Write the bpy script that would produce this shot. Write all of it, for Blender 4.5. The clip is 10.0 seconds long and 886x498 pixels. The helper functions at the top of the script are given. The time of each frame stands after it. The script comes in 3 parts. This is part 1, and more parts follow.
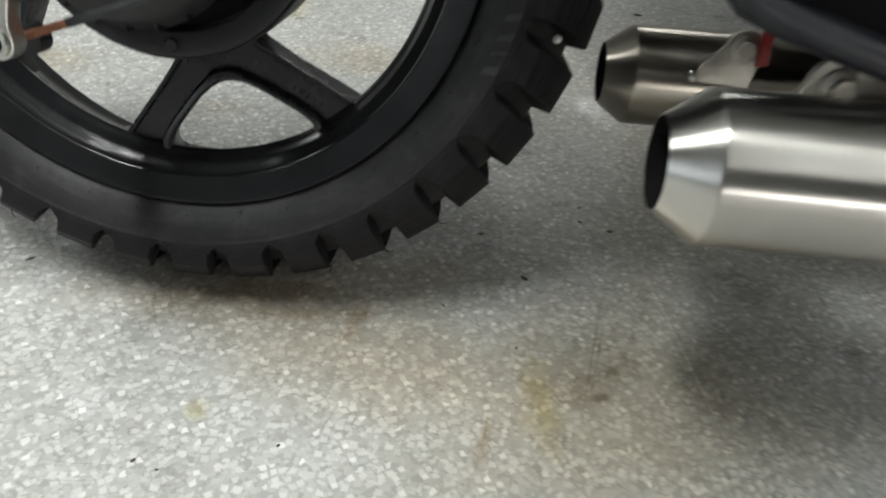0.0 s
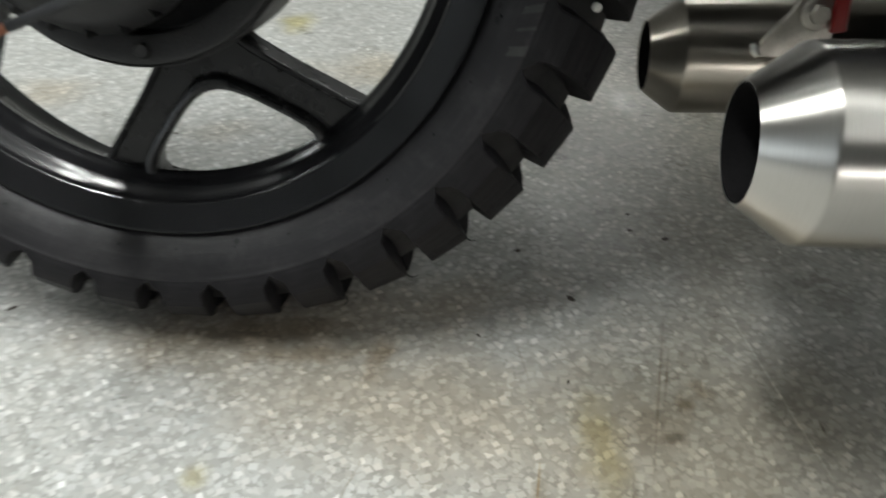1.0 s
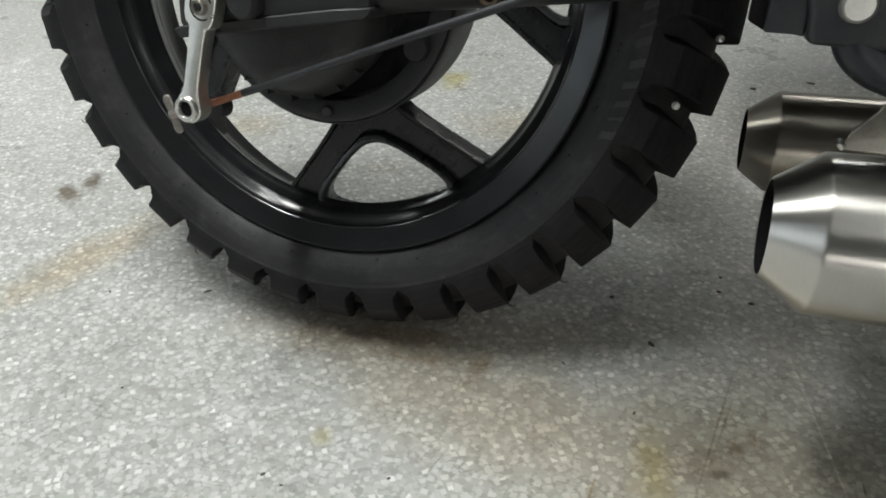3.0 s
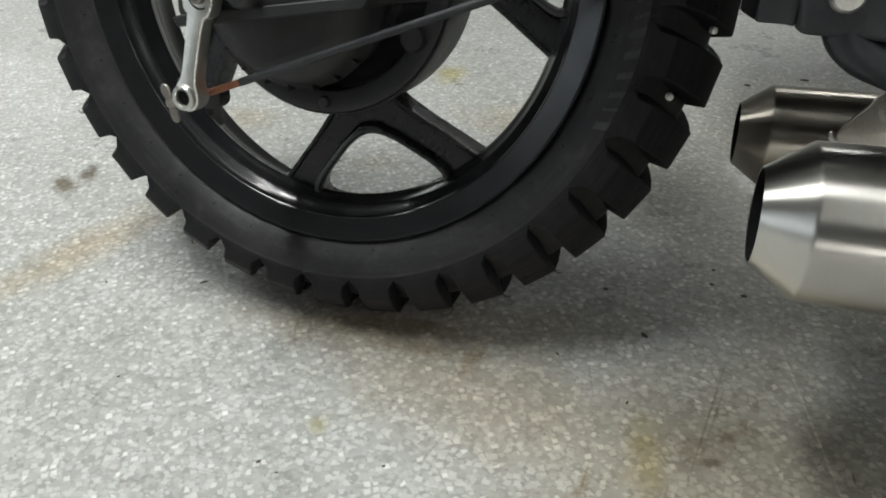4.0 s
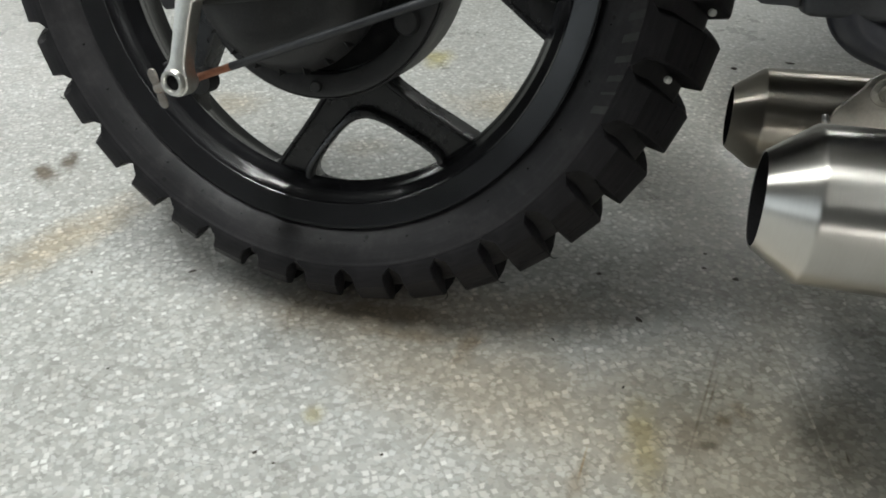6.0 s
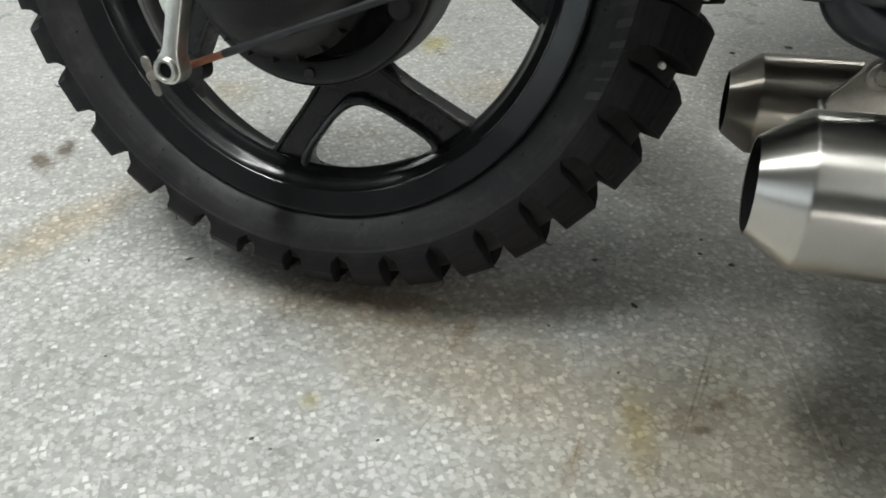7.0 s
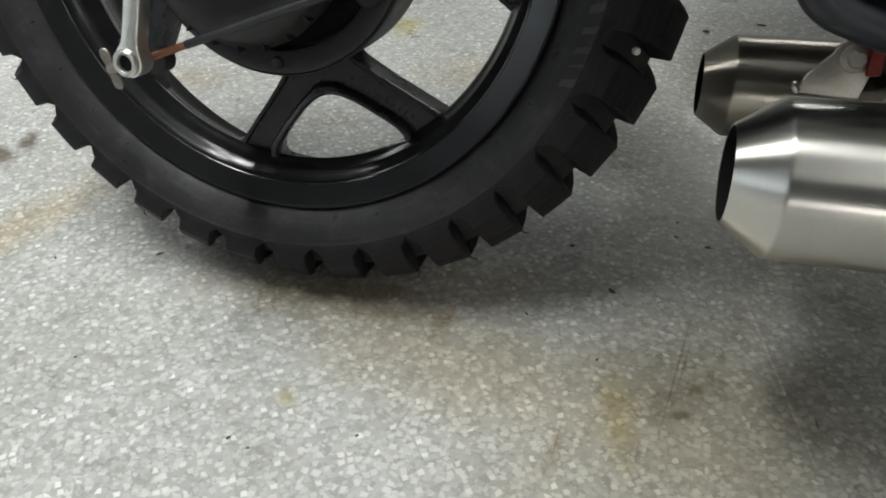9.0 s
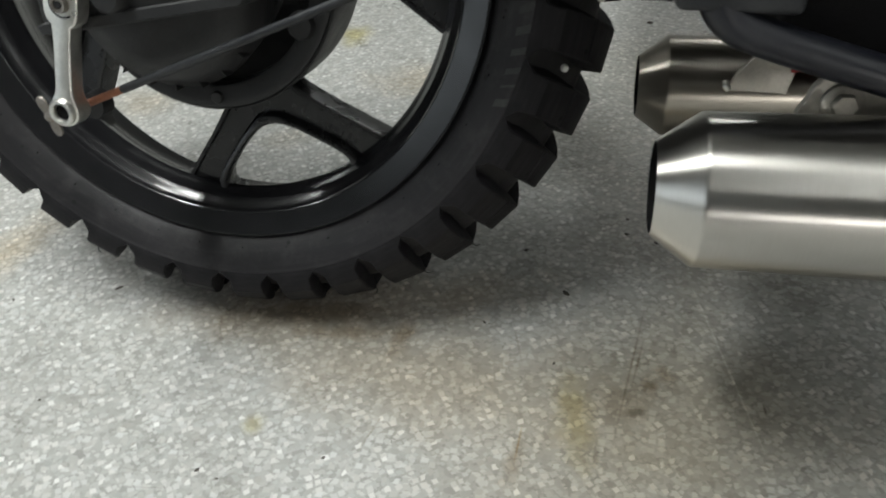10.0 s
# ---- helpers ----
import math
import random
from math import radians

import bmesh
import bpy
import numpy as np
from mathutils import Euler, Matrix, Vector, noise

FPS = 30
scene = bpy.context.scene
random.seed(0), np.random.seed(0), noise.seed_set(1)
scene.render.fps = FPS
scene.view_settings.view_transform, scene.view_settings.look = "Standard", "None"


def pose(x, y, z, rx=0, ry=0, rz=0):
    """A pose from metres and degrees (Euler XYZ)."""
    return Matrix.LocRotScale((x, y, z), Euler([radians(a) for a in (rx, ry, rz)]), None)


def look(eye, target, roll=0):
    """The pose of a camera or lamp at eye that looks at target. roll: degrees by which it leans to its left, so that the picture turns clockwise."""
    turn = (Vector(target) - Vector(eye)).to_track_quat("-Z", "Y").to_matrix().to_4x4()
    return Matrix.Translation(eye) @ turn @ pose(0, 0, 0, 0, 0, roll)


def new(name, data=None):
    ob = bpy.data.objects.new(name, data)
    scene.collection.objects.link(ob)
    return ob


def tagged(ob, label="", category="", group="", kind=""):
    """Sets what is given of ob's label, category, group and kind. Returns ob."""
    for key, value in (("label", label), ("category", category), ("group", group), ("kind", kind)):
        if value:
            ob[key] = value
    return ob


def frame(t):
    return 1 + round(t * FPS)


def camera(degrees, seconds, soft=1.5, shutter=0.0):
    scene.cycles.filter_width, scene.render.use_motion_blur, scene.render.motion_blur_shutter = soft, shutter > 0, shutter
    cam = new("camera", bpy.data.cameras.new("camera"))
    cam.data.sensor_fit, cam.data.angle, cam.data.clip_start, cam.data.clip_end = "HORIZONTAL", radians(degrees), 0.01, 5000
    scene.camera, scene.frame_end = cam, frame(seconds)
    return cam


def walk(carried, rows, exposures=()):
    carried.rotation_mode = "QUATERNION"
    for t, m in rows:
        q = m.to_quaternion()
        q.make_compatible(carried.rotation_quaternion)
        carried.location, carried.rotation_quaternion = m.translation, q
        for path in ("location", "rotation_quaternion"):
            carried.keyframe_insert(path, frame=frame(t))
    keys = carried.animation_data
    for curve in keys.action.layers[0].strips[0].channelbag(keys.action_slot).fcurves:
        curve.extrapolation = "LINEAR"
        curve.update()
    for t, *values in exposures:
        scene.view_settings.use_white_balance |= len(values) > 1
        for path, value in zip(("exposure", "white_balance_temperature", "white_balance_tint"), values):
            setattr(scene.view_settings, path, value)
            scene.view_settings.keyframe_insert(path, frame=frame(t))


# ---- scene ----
cam = camera(64.8, 10.0, soft=1.8, shutter=0.5)
PATH = [
    (0, (0.1862, -0.5495, 0.473), (0.2832, 0.9305, -0.868), 7.1),
    (0.2, (0.1775, -0.5206, 0.4262), (0.2698, 0.9681, -0.8760), 7.86),
    (0.5, (0.1842, -0.4775, 0.392), (0.3422, 1.0345, -0.907), 7.7),
    (0.8, (0.1743, -0.4824, 0.3942), (0.3288, 1.0389, -0.8637), 4.51),
    (1, (0.1932, -0.4845, 0.414), (0.1892, 1.0375, -0.885), 1.1),
    (1.2, (0.2063, -0.4998, 0.4227), (0.0746, 1.0180, -0.8420), -0.13),
    (1.5, (0.2342, -0.5245, 0.456), (-0.0308, 0.9965, -0.814), -1.7),
    (1.7, (0.2370, -0.5425, 0.4654), (-0.0727, 0.9694, -0.7750), -2.26),
    (2, (0.2422, -0.5625, 0.478), (-0.1408, 0.9565, -0.765), -2.3),
    (2.5, (0.2402, -0.5675, 0.487), (-0.1908, 0.9575, -0.733), -1.8),
    (2.7, (0.2366, -0.5710, 0.4850), (-0.1861, 0.9459, -0.7153), -1.69),
    (3.8, (0.2326, -0.5748, 0.4857), (-0.1599, 0.9501, -0.7147), -1.16),
    (4, (0.2362, -0.5805, 0.482), (-0.1668, 0.9565, -0.733), -1),
    (4.5, (0.2312, -0.5825, 0.481), (-0.1568, 0.9475, -0.748), 0),
    (5, (0.2282, -0.5775, 0.483), (-0.1638, 0.9405, -0.759), -0),
    (5.5, (0.2332, -0.5715, 0.484), (-0.1498, 0.9395, -0.768), -0.5),
    (5.7, (0.2248, -0.5782, 0.4794), (-0.1325, 0.9275, -0.7557), -0.38),
    (6.8, (0.2211, -0.5773, 0.4789), (-0.1060, 0.9185, -0.7764), -0.39),
    (7, (0.2272, -0.5775, 0.480), (-0.1128, 0.9225, -0.799), -0.6),
    (7.5, (0.2272, -0.5735, 0.482), (-0.1038, 0.9215, -0.805), -0.5),
    (8, (0.2252, -0.5715, 0.483), (-0.0918, 0.9185, -0.814), -0.5),
    (8.5, (0.2262, -0.5705, 0.480), (-0.0738, 0.9105, -0.829), -0.5),
    (9, (0.2272, -0.5645, 0.482), (-0.0458, 0.9095, -0.842), -0.4),
    (9.5, (0.2362, -0.5555, 0.484), (-0.0028, 0.9145, -0.850), -0.8),
    (10, (0.2492, -0.5545, 0.508), (0.0412, 0.9075, -0.840), -2.9),
]
walk(cam, [(t, look(eye, target, roll)) for t, eye, target, roll in PATH],
     exposures=((0.0, 0.2), (0.5, 0.1), (1.0, 0.2), (1.5, 0.22), (2.0, 0.08), (2.5, 0.0), (10.0, 0.0)))

# ---- world, lamps, exposure ----
world = bpy.data.worlds.new("room_world")
scene.world = world
world.use_nodes = True
world.node_tree.nodes["Background"].inputs[0].default_value = (0.68, 0.655, 0.60, 1)
world.node_tree.nodes["Background"].inputs[1].default_value = 0.05
scene.view_settings.exposure = 0.0

CEIL = 2.75
LAMPS = [  # x, y, sizes along x and y, watts of the ceiling fittings, inferred and added
    (-0.42, 0.08, 0.24, 0.80, 39),
    (-0.75, -0.56, 0.20, 0.75, 42),
    # next two are added lamps, to brighten the band along the near silencer
    (1.3, -2.1, 0.26, 2.80, 10),
    (2.6, -2.1, 0.26, 2.80, 13),
    (-3.2, 0.4, 0.28, 1.2, 46),
    (1.5, 4.5, 0.28, 1.6, 20),
    (-5.3, 4.7, 0.28, 1.6, 30),
]
for lx, ly, ll, lw, watts in LAMPS:
    lamp = bpy.data.lights.new("fluorescent_or_fill_light", "AREA")
    lamp.shape, lamp.size, lamp.size_y, lamp.energy = "RECTANGLE", ll, lw, watts
    lamp.color = (0.965, 1.0, 0.97)
    new("fluorescent_or_fill_light", lamp).matrix_world = pose(lx, ly, CEIL - 0.09)


# ---- materials ----
def base(name, color, rough=0.5, metal=0.0, spec=0.5):
    m = bpy.data.materials.new(name)
    m.use_nodes = True
    b = m.node_tree.nodes["Principled BSDF"]
    b.inputs["Base Color"].default_value = (*color, 1)
    b.inputs["Roughness"].default_value = rough
    b.inputs["Metallic"].default_value = metal
    b.inputs["Specular IOR Level"].default_value = spec
    return m, m.node_tree, b


def noise_tex(nt, scale, detail=4.0, rough=0.55, vec=None):
    n = nt.nodes.new("ShaderNodeTexNoise")
    n.inputs["Scale"].default_value = scale
    n.inputs["Detail"].default_value = detail
    n.inputs["Roughness"].default_value = rough
    if vec:
        nt.links.new(vec, n.inputs["Vector"])
    return n


def ramp(nt, fac, stops):
    r = nt.nodes.new("ShaderNodeValToRGB")
    e = r.color_ramp.elements
    while len(e) < len(stops):
        e.new(0.5)
    for k, (p, c) in enumerate(stops):
        e[k].position = p
        e[k].color = (*c, 1) if len(c) == 3 else c
    nt.links.new(fac, r.inputs[0])
    return r


def mix(nt, fac, a, b, mode="MIX"):
    n = nt.nodes.new("ShaderNodeMix")
    n.data_type, n.blend_type = "RGBA", mode
    for sock, v in ((0, fac), (6, a), (7, b)):
        if isinstance(v, (int, float)):
            n.inputs[sock].default_value = v
        elif isinstance(v, tuple):
            n.inputs[sock].default_value = (*v, 1)
        else:
            nt.links.new(v, n.inputs[sock])
    return n.outputs[2]


def math_node(nt, op, a, b=0.0, clamp=False):
    n = nt.nodes.new("ShaderNodeMath")
    n.operation, n.use_clamp = op, clamp
    for k, v in enumerate((a, b)):
        if isinstance(v, (int, float)):
            n.inputs[k].default_value = v
        else:
            nt.links.new(v, n.inputs[k])
    return n.outputs[0]


def grained(name, color, rough, metal=0.0, spec=0.5, fine=400, coarse=30, vary=0.35, bump=0.15, dust=0.0, dust_color=(0.3, 0.29, 0.27), wear=0.11):
    """A surface with variation at two scales, dust and fine relief, in object metres."""
    m, nt, b = base(name, color, rough, metal, spec)
    co = nt.nodes.new("ShaderNodeTexCoord").outputs["Object"]
    n1, n2 = noise_tex(nt, coarse, 4, 0.6, co), noise_tex(nt, fine, 3, 0.6, co)
    lo = tuple(c * (1 - vary) for c in color)
    hi = tuple(min(1, c * (1 + vary)) for c in color)
    col = ramp(nt, n1.outputs[0], [(0.3, lo), (0.7, hi)]).outputs[0]
    col = mix(nt, 0.5, col, ramp(nt, n2.outputs[0], [(0.3, lo), (0.7, hi)]).outputs[0])
    if dust:
        d = ramp(nt, noise_tex(nt, coarse * 1.7, 6, 0.7, co).outputs[0], [(0.45, (0, 0, 0)), (0.8, (dust, dust, dust))])
        col = mix(nt, d.outputs[0], col, dust_color)
    nt.links.new(col, b.inputs["Base Color"])
    r = ramp(nt, n1.outputs[0], [(0.25, (max(0.03, rough - wear),) * 3), (0.75, (min(1, rough + wear),) * 3)])
    nt.links.new(r.outputs[0], b.inputs["Roughness"])
    bp = nt.nodes.new("ShaderNodeBump")
    bp.inputs["Strength"].default_value = bump
    bp.inputs["Distance"].default_value = 0.001
    nt.links.new(n2.outputs[0], bp.inputs["Height"])
    nt.links.new(bp.outputs[0], b.inputs["Normal"])
    return m


def worn_rubber(name, rough, spec, dust):
    """Black rubber, dusty in patches, with scuffed rings round the axle and small dark nicks."""
    m, nt, b = base(name, (0.016, 0.016, 0.017), rough, 0.0, spec)
    co = nt.nodes.new("ShaderNodeTexCoord").outputs["Object"]
    sep = nt.nodes.new("ShaderNodeSeparateXYZ")
    nt.links.new(co, sep.inputs[0])
    rr = math_node(nt, "SQRT", math_node(nt, "ADD", math_node(nt, "POWER", sep.outputs[0], 2.0), math_node(nt, "POWER", sep.outputs[2], 2.0)))
    ring = nt.nodes.new("ShaderNodeCombineXYZ")
    nt.links.new(math_node(nt, "MULTIPLY", rr, 260.0), ring.inputs[0])
    nt.links.new(math_node(nt, "MULTIPLY", sep.outputs[0], 22.0), ring.inputs[1])
    nt.links.new(math_node(nt, "MULTIPLY", sep.outputs[2], 22.0), ring.inputs[2])
    scuff = noise_tex(nt, 1.0, 4, 0.6, ring.outputs[0])
    broad, fine = noise_tex(nt, 11, 5, 0.6, co), noise_tex(nt, 800, 3, 0.6, co)
    col = ramp(nt, broad.outputs[0], [(0.3, (0.0084, 0.0078, 0.0092)), (0.7, (0.0186, 0.0174, 0.0196))]).outputs[0]
    col = mix(nt, ramp(nt, scuff.outputs[0], [(0.5, (0, 0, 0)), (0.8, (0.35, 0.35, 0.35))]).outputs[0], col, (0.046, 0.0438, 0.047))
    dusty = ramp(nt, noise_tex(nt, 42, 6, 0.7, co).outputs[0], [(0.48, (0, 0, 0)), (0.8, (dust, dust, dust))]).outputs[0]
    col = mix(nt, dusty, col, (0.110, 0.104, 0.106))
    nick = nt.nodes.new("ShaderNodeTexVoronoi")
    nick.inputs["Scale"].default_value = 70
    nt.links.new(co, nick.inputs["Vector"])
    pick = nt.nodes.new("ShaderNodeSeparateColor")
    nt.links.new(nick.outputs["Color"], pick.inputs[0])
    dot = math_node(nt, "MULTIPLY", math_node(nt, "LESS_THAN", nick.outputs["Distance"], 0.15), math_node(nt, "GREATER_THAN", pick.outputs[0], 0.84))
    col = mix(nt, dot, col, (0.004, 0.004, 0.004))
    nt.links.new(col, b.inputs["Base Color"])
    r = ramp(nt, broad.outputs[0], [(0.25, (rough - 0.10,) * 3), (0.75, (rough + 0.10,) * 3)])
    nt.links.new(r.outputs[0], b.inputs["Roughness"])
    bp = nt.nodes.new("ShaderNodeBump")
    bp.inputs["Strength"].default_value = 0.3
    bp.inputs["Distance"].default_value = 0.001
    h = math_node(nt, "SUBTRACT", math_node(nt, "ADD", fine.outputs[0], scuff.outputs[0]), dot)
    nt.links.new(h, bp.inputs["Height"])
    nt.links.new(bp.outputs[0], b.inputs["Normal"])
    return m


def brushed_steel(name, tint, dull=0.0, along=0.90):
    """Stainless steel brushed round its axis (the local x axis)."""
    m, nt, b = base(name, (0.60, 0.575, 0.54), 0.24, 1.0)
    co = nt.nodes.new("ShaderNodeTexCoord").outputs["Object"]
    mp = nt.nodes.new("ShaderNodeMapping")
    mp.inputs["Scale"].default_value = (1600, 60, 60)
    nt.links.new(co, mp.inputs[0])
    brush = noise_tex(nt, 1.0, 3, 0.6, mp.outputs[0])
    cloud = noise_tex(nt, 22, 4, 0.6, co)
    r = ramp(nt, brush.outputs[0], [(0.2, (0.275 + dull,) * 3), (0.8, (0.30 + dull,) * 3)])
    nt.links.new(r.outputs[0], b.inputs["Roughness"])
    col = mix(nt, 0.5, ramp(nt, brush.outputs[0], [(0.2, (0.57, 0.55, 0.515)), (0.8, (0.65, 0.63, 0.595))]).outputs[0],
              ramp(nt, cloud.outputs[0], [(0.3, (0.54, 0.515, 0.475)), (0.7, (0.65, 0.63, 0.595))]).outputs[0])
    nt.links.new(mix(nt, 1.0, col, tint, "MULTIPLY"), b.inputs["Base Color"])
    tan = nt.nodes.new("ShaderNodeTangent")
    tan.direction_type, tan.axis = "RADIAL", "X"
    nt.links.new(tan.outputs[0], b.inputs["Tangent"])
    b.inputs["Anisotropic"].default_value = along
    b.inputs["Anisotropic Rotation"].default_value = 0.25
    bp = nt.nodes.new("ShaderNodeBump")
    bp.inputs["Strength"].default_value = 0.004
    bp.inputs["Distance"].default_value = 0.0002
    nt.links.new(brush.outputs[0], bp.inputs["Height"])
    nt.links.new(bp.outputs[0], b.inputs["Normal"])
    return m


def flecked_floor():
    """Grey vinyl floor with pale flecks, a worn shine, old stains, and a few painted tints of light and shade."""
    m, nt, b = base("flecked_vinyl", (0.4, 0.4, 0.38), 0.4)
    co = nt.nodes.new("ShaderNodeTexCoord").outputs["Object"]
    warp = noise_tex(nt, 60, 2, 0.5, co)
    va = nt.nodes.new("ShaderNodeVectorMath")
    va.operation = "MULTIPLY_ADD"
    nt.links.new(warp.outputs["Color"], va.inputs[0])
    va.inputs[1].default_value = (0.006, 0.006, 0.0)
    nt.links.new(co, va.inputs[2])
    vec = va.outputs[0]

    def flecks(scale, stretch, turn, seed):
        mp = nt.nodes.new("ShaderNodeMapping")
        mp.inputs["Location"].default_value = (seed, seed * 0.7, 0)
        mp.inputs["Rotation"].default_value = (0, 0, turn)
        mp.inputs["Scale"].default_value = (1, stretch, 1)
        nt.links.new(vec, mp.inputs[0])
        v = nt.nodes.new("ShaderNodeTexVoronoi")
        v.voronoi_dimensions, v.distance = "2D", "CHEBYCHEV"
        v.inputs["Scale"].default_value = scale
        nt.links.new(mp.outputs[0], v.inputs["Vector"])
        sep = nt.nodes.new("ShaderNodeSeparateColor")
        nt.links.new(v.outputs["Color"], sep.inputs[0])
        return v, sep

    v1, s1 = flecks(150, 1.1, 0.3, 0.0)
    v2, s2 = flecks(142, 1.12, -0.5, 3.1)
    v3, s3 = flecks(230, 1.1, 1.1, 7.7)
    v4, s4 = flecks(185, 1.2, 0.75, 12.3)
    v5, s5 = flecks(122, 1.15, 0.1, 21.9)
    col = ramp(nt, s1.outputs[0], [(0.0, (0.30, 0.30, 0.285)), (0.5, (0.375, 0.375, 0.355)), (1.0, (0.43, 0.43, 0.415))]).outputs[0]

    def layer(col, v, s, share, size, tone):
        pick = math_node(nt, "GREATER_THAN", s.outputs[0], 1 - share)
        inside = ramp(nt, v.outputs["Distance"], [(size * 0.62, (1, 1, 1)), (size, (0, 0, 0))]).outputs[0]
        f = math_node(nt, "MULTIPLY", pick, inside)
        return mix(nt, f, col, ramp(nt, s.outputs[1], tone).outputs[0])

    col = layer(col, v3, s3, 0.42, 0.46, [(0, (0.30, 0.295, 0.28)), (1, (0.50, 0.50, 0.475))])
    col = layer(col, v4, s4, 0.55, 0.47, [(0, (0.34, 0.335, 0.315)), (0.5, (0.43, 0.44, 0.425)), (1, (0.56, 0.555, 0.535))])
    col = layer(col, v5, s5, 0.40, 0.44, [(0, (0.34, 0.345, 0.33)), (0.5, (0.49, 0.485, 0.46)), (1, (0.58, 0.59, 0.58))])
    col = layer(col, v2, s2, 0.42, 0.45, [(0, (0.40, 0.39, 0.365)), (0.4, (0.50, 0.505, 0.495)), (0.75, (0.58, 0.57, 0.545)), (1, (0.74, 0.74, 0.72))])
    # grime: broad and fine
    g1, g2 = noise_tex(nt, 3.2, 5, 0.6, co), noise_tex(nt, 26, 5, 0.65, co)
    col = mix(nt, ramp(nt, g1.outputs[0], [(0.42, (0, 0, 0)), (0.75, (0.3, 0.3, 0.3))]).outputs[0], col, (0.2, 0.185, 0.155))
    col = mix(nt, ramp(nt, g2.outputs[0], [(0.55, (0, 0, 0)), (0.85, (0.35, 0.35, 0.35))]).outputs[0], col, (0.17, 0.155, 0.13))

    # hair-fine scratches two ways
    for turn, seed in ((0.5, 0.0), (1.35, 4.0), (-0.4, 9.0)):
        mp = nt.nodes.new("ShaderNodeMapping")
        mp.inputs["Location"].default_value = (seed, seed, 0)
        mp.inputs["Rotation"].default_value = (0, 0, turn)
        mp.inputs["Scale"].default_value = (9, 420, 1)
        nt.links.new(vec, mp.inputs[0])
        sc = noise_tex(nt, 1.0, 1, 0.5, mp.outputs[0])
        col = mix(nt, ramp(nt, sc.outputs[0], [(0.72, (0, 0, 0)), (0.80, (0.25, 0.25, 0.25))]).outputs[0], col, (0.13, 0.12, 0.10))
    for x, y, rx, ry, turn, tone, strength, ragged in STAINS_AND_SHADE:
        mp = nt.nodes.new("ShaderNodeMapping")
        mp.vector_type = "TEXTURE"
        mp.inputs["Location"].default_value = (x, y, 0)
        mp.inputs["Rotation"].default_value = (0, 0, radians(turn))
        mp.inputs["Scale"].default_value = (rx, ry, 1)
        nt.links.new(co, mp.inputs[0])
        ln = nt.nodes.new("ShaderNodeVectorMath")
        ln.operation = "LENGTH"
        nt.links.new(mp.outputs[0], ln.inputs[0])
        nz = noise_tex(nt, 0.9 / max(0.012, min(rx, ry)), 5, 0.65, co)
        d = math_node(nt, "ADD", ln.outputs["Value"], math_node(nt, "MULTIPLY", math_node(nt, "SUBTRACT", nz.outputs[0], 0.5), ragged))
        f = ramp(nt, d, [(0.25, (strength,) * 3), (1.0, (0, 0, 0))]).outputs[0]
        col = mix(nt, f, col, tone, "MULTIPLY")
    nt.links.new(col, b.inputs["Base Color"])
    rg = ramp(nt, noise_tex(nt, 9, 5, 0.6, co).outputs[0], [(0.3, (0.22,) * 3), (0.7, (0.46,) * 3)])
    nt.links.new(rg.outputs[0], b.inputs["Roughness"])
    bp = nt.nodes.new("ShaderNodeBump")
    bp.inputs["Strength"].default_value = 0.04
    bp.inputs["Distance"].default_value = 0.001
    nt.links.new(noise_tex(nt, 130, 4, 0.6, co).outputs[0], bp.inputs["Height"])
    nt.links.new(bp.outputs[0], b.inputs["Normal"])
    return m


